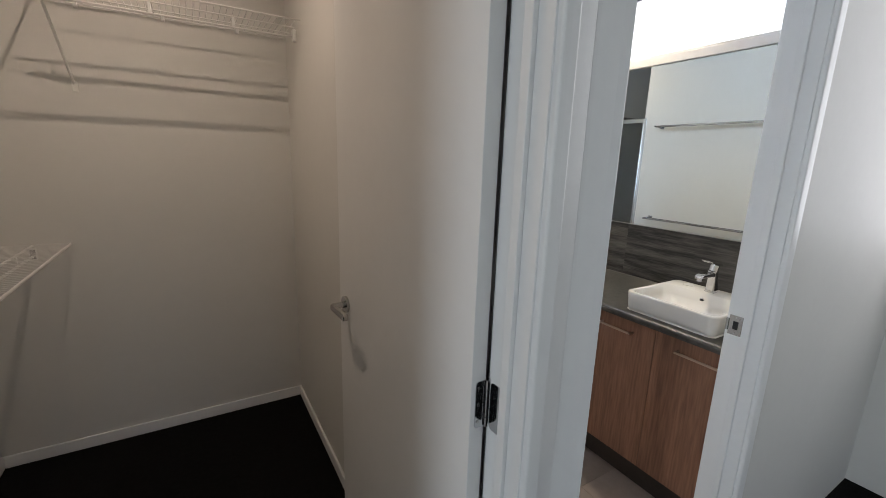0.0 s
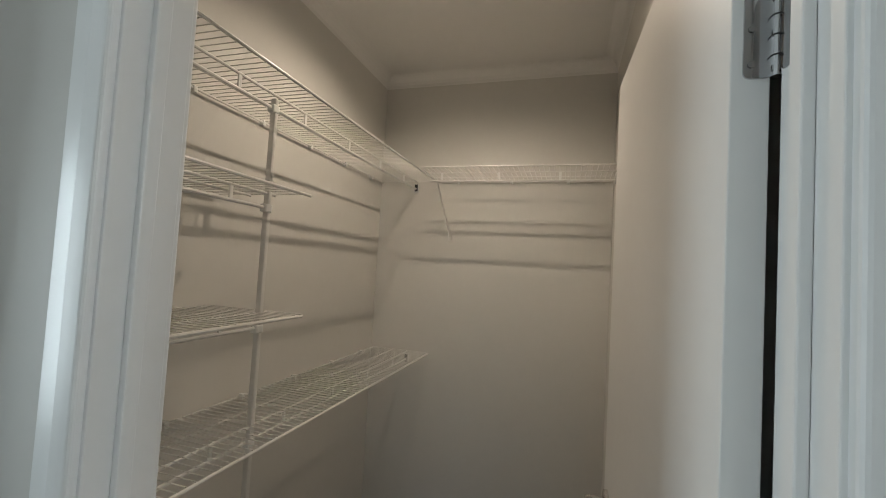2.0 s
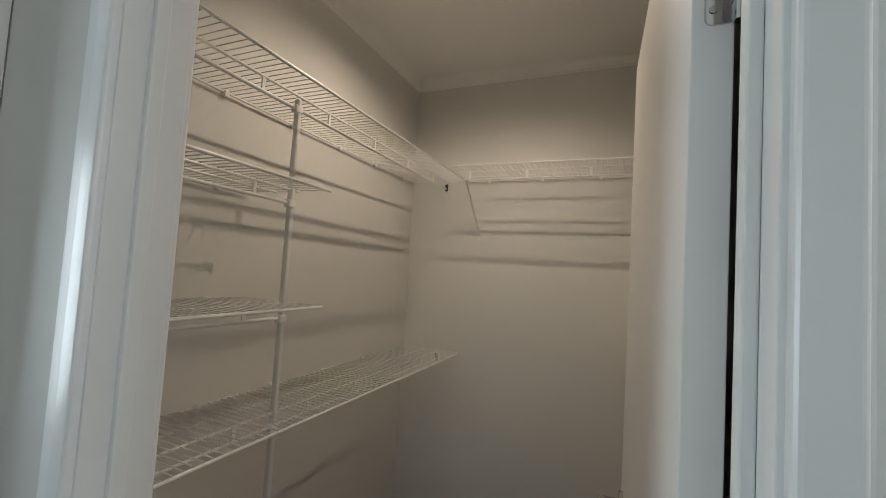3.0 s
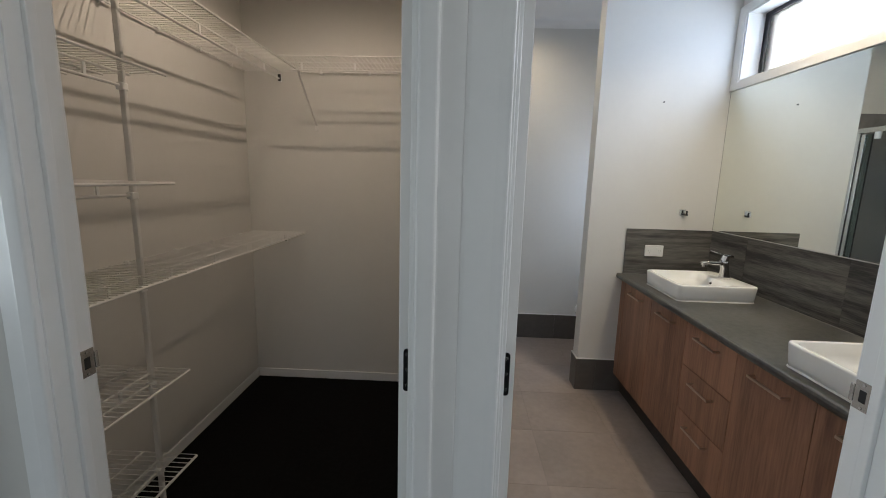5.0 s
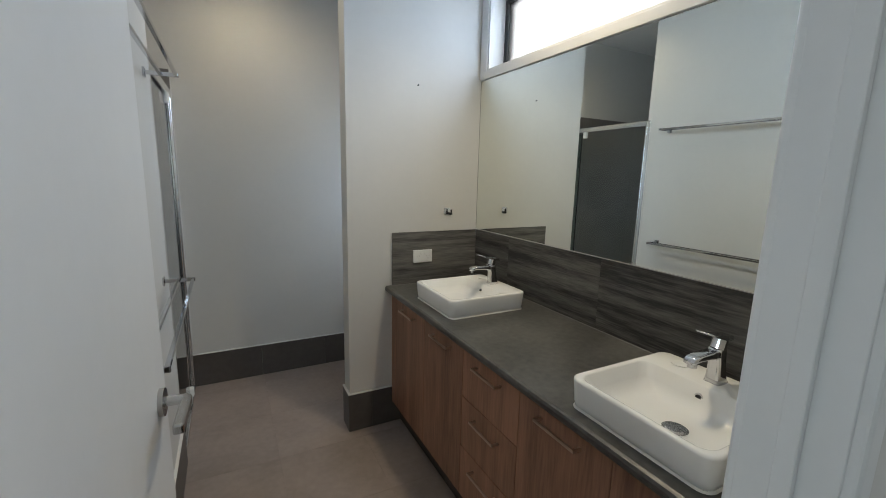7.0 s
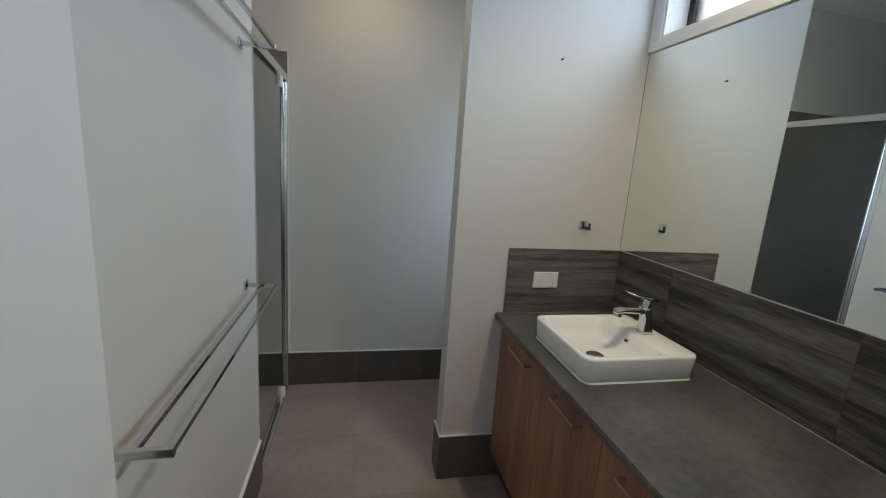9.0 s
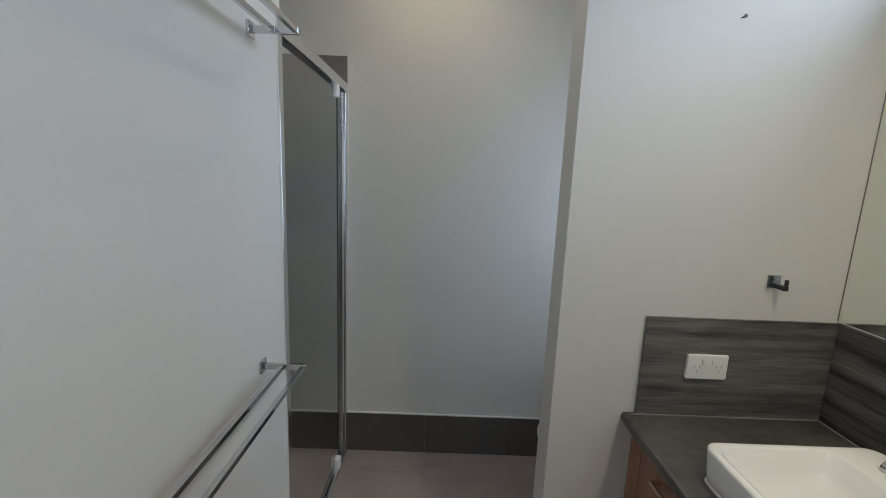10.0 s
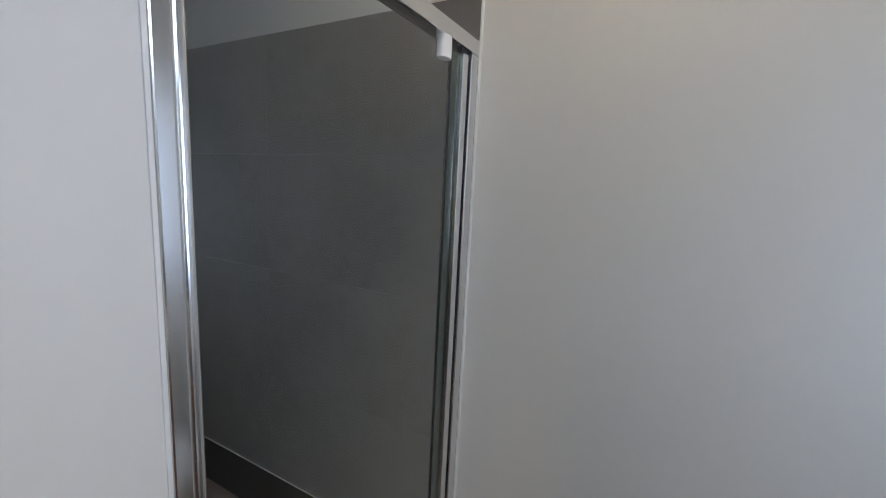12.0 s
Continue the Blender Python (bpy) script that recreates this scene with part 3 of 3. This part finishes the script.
part("window_head", boxes((BR - 0.012, BR + 0.12, WY0 + 0.012, WY1 - 0.012, WZ1 - 0.012, WZ1)), GLOSS, win)
fx0, fx1 = BR + 0.088, BR + 0.13
fy0, fy1, fz0, fz1 = WY0 + 0.012, WY1 - 0.012, WZ0 + 0.012, WZ1 - 0.012
wf = part("window_frame", boxes((fx0, fx1, fy0, fy0 + 0.03, fz0, fz1), (fx0, fx1, fy1 - 0.03, fy1, fz0, fz1), (fx0, fx1, fy0 + 0.03, fy1 - 0.03, fz0, fz0 + 0.024), (fx0, fx1, fy0 + 0.03, fy1 - 0.03, fz1 - 0.024, fz1), bevel=0.0015), BLACK, win)
pane = part("pane", boxes((fx0 + 0.016, fx0 + 0.022, fy0 + 0.03, fy1 - 0.03, fz0 + 0.024, fz1 - 0.024)), FROST, win)
pane.visible_shadow = False

wa = thing("window_3", "black framed frosted window in toilet alcove", "window")
wa["kind"] = "structure"
part("window_frame", boxes((BR + 0.09, BR + 0.13, 2.82, 2.85, 1.06, 1.92), (BR + 0.09, BR + 0.13, 3.35, 3.38, 1.06, 1.92), (BR + 0.09, BR + 0.13, 2.85, 3.35, 1.06, 1.09), (BR + 0.09, BR + 0.13, 2.85, 3.35, 1.89, 1.92)), BLACK, wa)
pane2 = part("pane", boxes((BR + 0.106, BR + 0.112, 2.85, 3.35, 1.09, 1.89)), FROST, wa)
pane2.visible_shadow = False

# bright overcast sky outside the strip window
SKYGLOW = bpy.data.materials.new("bright_sky")
SKYGLOW.use_nodes = True
SKYGLOW.node_tree.nodes["Principled BSDF"].inputs["Emission Color"].default_value = (0.93, 0.97, 1.0, 1)
SKYGLOW.node_tree.nodes["Principled BSDF"].inputs["Emission Strength"].default_value = 2.6
structure("backdrop", boxes((2.9, 2.91, -0.6, 3.6, 1.2, 4.2)), SKYGLOW, "plain bright sky outside the frosted window", "backdrop")

# ---- fittings on the nib and left wall ----
out = thing("power_outlet", "white double power outlet on dark tile", "power outlet", (2.05, NY0, 1.02))
OX, OZ, OY = 2.052, 1.021, NY0 - 0.012
part("plate", boxes((OX - 0.062, OX + 0.058, OY - 0.011, OY, OZ - 0.036, OZ + 0.039), bevel=0.003), PLASTIC, out)
for s in (-0.032, 0.032):
    part("switch", boxes((OX + s * 0.45 - 0.005, OX + s * 0.45 + 0.005, OY - 0.014, OY - 0.011, OZ + 0.012, OZ + 0.027), bevel=0.001), PLASTIC, out)
    for dx, dz in ((-0.007, 0.004), (0.007, 0.004), (0, -0.010)):
        part("socket_slot", boxes((OX + s + dx - 0.0012, OX + s + dx + 0.0012, OY - 0.0115, OY - 0.0105, OZ + dz - 0.005, OZ + dz + 0.004)), SLOT, out)
hook = thing("robe_hook", "small square chrome robe hook on white wall", "hook", (2.213, NY0, 1.285))
part("plate", boxes((2.193, 2.233, NY0 - 0.006, NY0, 1.265, 1.303), bevel=0.001), ALU, hook)
part("arm", boxes((2.221, 2.234, NY0 - 0.036, NY0 - 0.006, 1.264, 1.277), bevel=0.001), BLACK, hook)
part("peg", boxes((2.223, 2.232, NY0 - 0.036, NY0 - 0.030, 1.277, 1.296), bevel=0.001), BLACK, hook)
scr = thing("wall_screw", "bare metal screw standing out of white wall", "screw", (2.012, NY0, 1.978))
part("shank", rods(((2.012, NY0, 1.978), (2.012, NY0 - 0.012, 1.978)), r=0.0022), BLACK, scr)
part("head", rods(((2.012, NY0 - 0.012, 1.978), (2.012, NY0 - 0.015, 1.978)), r=0.0048, n=12), BLACK, scr)


def towel_rail(z, label):
    t = thing("towel_rail", label, "towel rail", (BL, 2.04, z), "double towel rails")
    for y in (1.53, 2.495):
        b = part("bracket", boxes((BL, BL + 0.122, y - 0.006, y + 0.006, z - 0.008, z + 0.008), bevel=0.001), CHROME, t)
        part("wall_plate", boxes((BL, BL + 0.007, y - 0.018, y + 0.018, z - 0.018, z + 0.018), bevel=0.001), CHROME, b)
    for x in (BL + 0.058, BL + 0.114):
        part("bar", boxes((x - 0.006, x + 0.006, 1.536, 2.489, z - 0.006, z + 0.006), bevel=0.001), CHROME, t)


towel_rail(1.873, "chrome double towel rail high on white wall")
towel_rail(1.010, "chrome double towel rail at waist height on wall")

# ---- shower ----
shs = thing("shower_screen", "chrome framed clear glass pivot shower screen", "shower screen", (0.755, 3.1, 0))
part("header", boxes((0.733, 0.777, SY + 0.002, BF - 0.014, 1.925, 1.965), bevel=0.003), ALU, shs)
part("sill", boxes((0.733, 0.777, SY + 0.002, BF - 0.014, 0.0, 0.032), bevel=0.004), ALU, shs)
part("wall_post", boxes((0.738, 0.7785, SY - 0.024, SY + 0.002, 0.0, 1.965), bevel=0.003), ALU, shs)
part("front_post", loft([ring(0.757, SY + 0.013, z, 0.034, 0.022, 0.009) for z in (0.032, 1.925)]), ALU, shs, smooth=False)
part("far_post", boxes((0.737, 0.775, BF - 0.052, BF - 0.014, 0.032, 1.925), bevel=0.004), ALU, shs)
part("door_stile", boxes((0.744, 0.768, BF - 0.092, BF - 0.062, 0.04, 1.915), bevel=0.003), ALU, shs)
gd = part("glass_door", boxes((0.751, 0.757, SY + 0.024, BF - 0.150, 0.045, 1.912)), CLEAR, shs)
gd.visible_shadow = False
fixed = part("glass_strip", boxes((0.751, 0.757, BF - 0.143, BF - 0.092, 0.045, 1.912)), EDGE_GLASS, shs)
fixed.visible_shadow = False
part("glass_seal", boxes((0.749, 0.759, BF - 0.150, BF - 0.144, 0.045, 1.912)), HOLE, shs)
part("sealant_bead", boxes((BL - 0.004, BL + 0.0025, SY - 0.031, SY - 0.0245, 0.24, 1.965), bevel=0.001), SILICONE, shs, "thin white sealant bead")
part("pivot", loft([ring(0.762, 3.355, z, 0.034, 0.046, 0.016) for z in (1.872, 1.925)]), PLASTIC, shs)
part("pivot", loft([ring(0.762, 3.355, z, 0.034, 0.046, 0.016) for z in (0.034, 0.085)]), PLASTIC, shs)

# ---- toilet in the alcove ----
wc = thing("toilet", "white ceramic close-coupled toilet in alcove", "toilet", (2.1, 3.12, 0))
TY = 3.12


def oval(cx, z, rx, ry, n=28):
    return [(cx + rx * math.cos(2 * math.pi * k / n), TY + ry * math.sin(2 * math.pi * k / n), z) for k in range(n)]


part("pan", loft([oval(2.00, 0.0, 0.22, 0.12), oval(2.00, 0.12, 0.21, 0.11), oval(2.02, 0.28, 0.235, 0.155), oval(1.98, 0.385, 0.25, 0.18), oval(1.98, 0.40, 0.242, 0.175)]), CERAMIC, wc, smooth=True)
part("seat", loft([oval(1.98, 0.401, 0.252, 0.185), oval(1.98, 0.418, 0.256, 0.188), oval(1.98, 0.440, 0.250, 0.183), oval(1.98, 0.447, 0.22, 0.16)]), PLASTIC, wc, smooth=True)
part("cistern", loft([ring(2.335, TY, 0.40, 0.15, 0.34, 0.03), ring(2.33, TY, 0.80, 0.17, 0.37, 0.03)]), CERAMIC, wc)
part("cistern_lid", loft([ring(2.328, TY, 0.801, 0.18, 0.385, 0.03), ring(2.328, TY, 0.83, 0.18, 0.385, 0.03), ring(2.328, TY, 0.836, 0.165, 0.37, 0.03)]), CERAMIC, wc)
part("flush_button", rods(((2.33, TY, 0.836), (2.33, TY, 0.842)), r=0.024, n=24), CHROME, wc)

# ---- ceiling downlights ----
for dx, dy, power, spread in DOWNLIGHTS:
    dl = thing("ceiling_downlight", "round white recessed ceiling downlight, lit", "ceiling light", (dx, dy, H), "recessed downlights")
    n = 32
    a = [[(dx + r * math.cos(2 * math.pi * k / n), dy + r * math.sin(2 * math.pi * k / n), z) for k in range(n)] for r, z in ((0.052, H - 0.001), (0.050, H - 0.006), (0.040, H - 0.006), (0.038, H - 0.001))]
    part("trim_ring", loft(a, False, False), PLASTIC, dl)
    part("diffuser", rods(((dx, dy, H - 0.003), (dx, dy, H - 0.001)), r=0.037, n=28), GLOW, dl)

# ---- windows of the room behind ----
bw = thing("window_4", "wide window in the bedroom beside the doorways", "window")
bw["kind"] = "structure"
part("window_frame", boxes((HW - 0.08, HW - 0.03, -1.10, -1.06, 0.45, 2.25), (HW - 0.08, HW - 0.03, -0.14, -0.10, 0.45, 2.25), (HW - 0.08, HW - 0.03, -1.06, -0.14, 0.45, 0.49), (HW - 0.08, HW - 0.03, -1.06, -0.14, 2.21, 2.25)), BLACK, bw)

hw = thing("window_2", "wide window in the room behind the doorways", "window")
hw["kind"] = "structure"
part("window_frame", boxes((0.2, 0.24, HB - 0.08, HB - 0.03, 0.75, 2.25), (1.96, 2.0, HB - 0.08, HB - 0.03, 0.75, 2.25), (0.24, 1.96, HB - 0.08, HB - 0.03, 0.75, 0.79), (0.24, 1.96, HB - 0.08, HB - 0.03, 2.21, 2.25)), BLACK, hw)

# ---- tiles ----


def tile_field(parent, material, rows, thick, normal, gap=0.0005):
    """Tiles (u0, u1, v0, v1) on a plane; normal: ('z', top), ('y', face, sign), ('x', face, sign)."""
    shared = {}
    for u0, u1, v0, v1 in rows:
        su, sv = round(u1 - u0 - 2 * gap, 4), round(v1 - v0 - 2 * gap, 4)
        if su < 0.004 or sv < 0.004:
            continue
        key = (su, sv)
        if key not in shared:
            dims = {"z": (su, sv, thick), "y": (su, thick, sv), "x": (thick, su, sv)}[normal[0]]
            hx, hy, hz = (d / 2 for d in dims)
            shared[key] = mesh_of("tile", box(bmesh.new(), -hx, hx, -hy, hy, -hz, hz, bevel=0.0005, seg=1), material)
        t = new("tile", shared[key])
        t.parent = parent
        t.matrix_parent_inverse = parent.matrix_world.inverted()
        cu, cv = (u0 + u1) / 2, (v0 + v1) / 2
        if normal[0] == "z":
            t.location = (cu, cv, normal[1] - thick / 2)
        elif normal[0] == "y":
            t.location = (cu, normal[1] + normal[2] * thick / 2, cv)
        else:
            t.location = (normal[1] + normal[2] * thick / 2, cu, cv)


def cuts(a, b, start, step):
    """Joint positions from a to b on a grid through start."""
    k = math.ceil((a - start) / step + 1e-6)
    out_list = [a]
    while start + k * step < b - 1e-6:
        out_list.append(start + k * step)
        k += 1
    return out_list + [b]


def grid_rows(us, vs):
    return [(us[i], us[i + 1], vs[j], vs[j + 1]) for i in range(len(us) - 1) for j in range(len(vs) - 1)]


T = 0.455
tile_field(floor_bath, TILE, grid_rows(cuts(BL, BR, 1.214, T), cuts(FY0 + 0.05, BF, 2.507, T)), 0.008, ("z", 0.0))
tile_field(floor_bath, TILE, grid_rows(cuts(CL, BL - 0.001, 0.30, T), cuts(SY, BF, 3.055, T)), 0.008, ("z", 0.0))
sk = structure("skirting_tiles", boxes((1.0, 1.002, BF - 0.0045, BF - 0.0005, 0.02, 0.03)), GROUT, "tall dark grey tiled skirting round bathroom walls", "tiled skirting")
SKH = 0.23
tile_field(sk, SKIRT, grid_rows(cuts(0.774, BR, 1.208, T), [0, SKH]), 0.010, ("y", BF, -1))
tile_field(sk, SKIRT, grid_rows([NX - 0.010, 1.74, 1.92], [0, SKH]), 0.010, ("y", NY0, -1))
tile_field(sk, SKIRT, grid_rows([NY0, NY1 + 0.010], [0, SKH]), 0.010, ("x", NX, -1))
tile_field(sk, SKIRT, grid_rows(cuts(NX, BR, 1.9, T), [0, SKH]), 0.010, ("y", NY1, 1))
tile_field(sk, SKIRT, grid_rows(cuts(FY1 + 0.07, SY - 0.014, 2.2, T), [0, SKH - 0.015]), 0.010, ("x", BL, 1))
tile_field(sk, SKIRT, grid_rows(cuts(NY1 + 0.01, BF - 0.01, 3.1, T), [0, SKH]), 0.010, ("x", BR, -1))
cap = structure("skirting_cap", boxes((0.774, BR, BF - 0.0125, BF, SKH, SKH + 0.006), (NX - 0.0125, 1.8655, NY0 - 0.0125, NY0, SKH, SKH + 0.006), (NX - 0.0125, NX, NY0, NY1 + 0.0125, SKH, SKH + 0.006), (BL, BL + 0.0125, FY1 + 0.07, SY - 0.026, SKH - 0.015, SKH - 0.009), bevel=0.001), SILICONE, "thin white sealant bead above tiled skirting", "trim")

shower_lining = structure("shower_lining", boxes((CL, 0.772, BF - 0.003, BF - 0.0005, 0, 2.09), (CL, 0.72, SY + 0.0005, SY + 0.003, 0, 2.09), (CL + 0.0005, CL + 0.003, SY + 0.003, BF - 0.003, 0, 2.09)), GROUT, "dark grey tiled shower walls", "tiled wall")
zs = [SKH, 0.703, 1.175, 1.645, 2.093]
tile_field(shower_lining, SHOWER, grid_rows(cuts(CL, 0.774, 0.774 - 0.91, 0.91), zs), 0.010, ("y", BF - 0.003, -1))
tile_field(shower_lining, SKIRT, grid_rows(cuts(CL, 0.774, 0.774 - 0.91, 0.91), [0, SKH]), 0.012, ("y", BF - 0.003, -1))
structure("shower_sealant", boxes((CL + 0.014, 0.774, BF - 0.0165, BF - 0.0135, SKH - 0.001, SKH + 0.004)), SILICONE, "thin white sealant bead along shower tiles", "trim")
tile_field(shower_lining, SHOWER, grid_rows(cuts(CL, 0.735, 0.735 - 0.91, 0.91), [0] + zs), 0.010, ("y", SY + 0.003, 1))
tile_field(shower_lining, SHOWER, grid_rows(cuts(SY + 0.014, BF - 0.016, 3.1, 0.91), [0] + zs), 0.010, ("x", CL + 0.003, 1))
structure("tile_edge_trim", boxes((0.7745, 0.7785, BF - 0.0145, BF - 0.0005, SKH + 0.007, 2.092)), SILICONE, "thin white edge trim beside shower tiles", "trim")

splash = structure("splashback", boxes((BR - 0.003, BR - 0.0005, FY1 + 0.002, NY0 - 0.003, CZ, MZ0 - 0.005), (1.866, BR - 0.003, NY0 - 0.003, NY0 - 0.0005, CZ, 1.166)), GROUT, "streaked dark grey tile splashback above benchtop", "splashback")
tile_field(splash, SPLASH, grid_rows(cuts(FY1 + 0.002, NY0 - 0.013, 1.582, 0.644), [CZ + 0.001, MZ0 - 0.004]), 0.009, ("x", BR - 0.003, -1), 0.0004)
tile_field(splash, SPLASH, grid_rows([1.863, BR - 0.003], [CZ + 0.001, 1.168]), 0.009, ("y", NY0 - 0.003, -1), 0.0008)
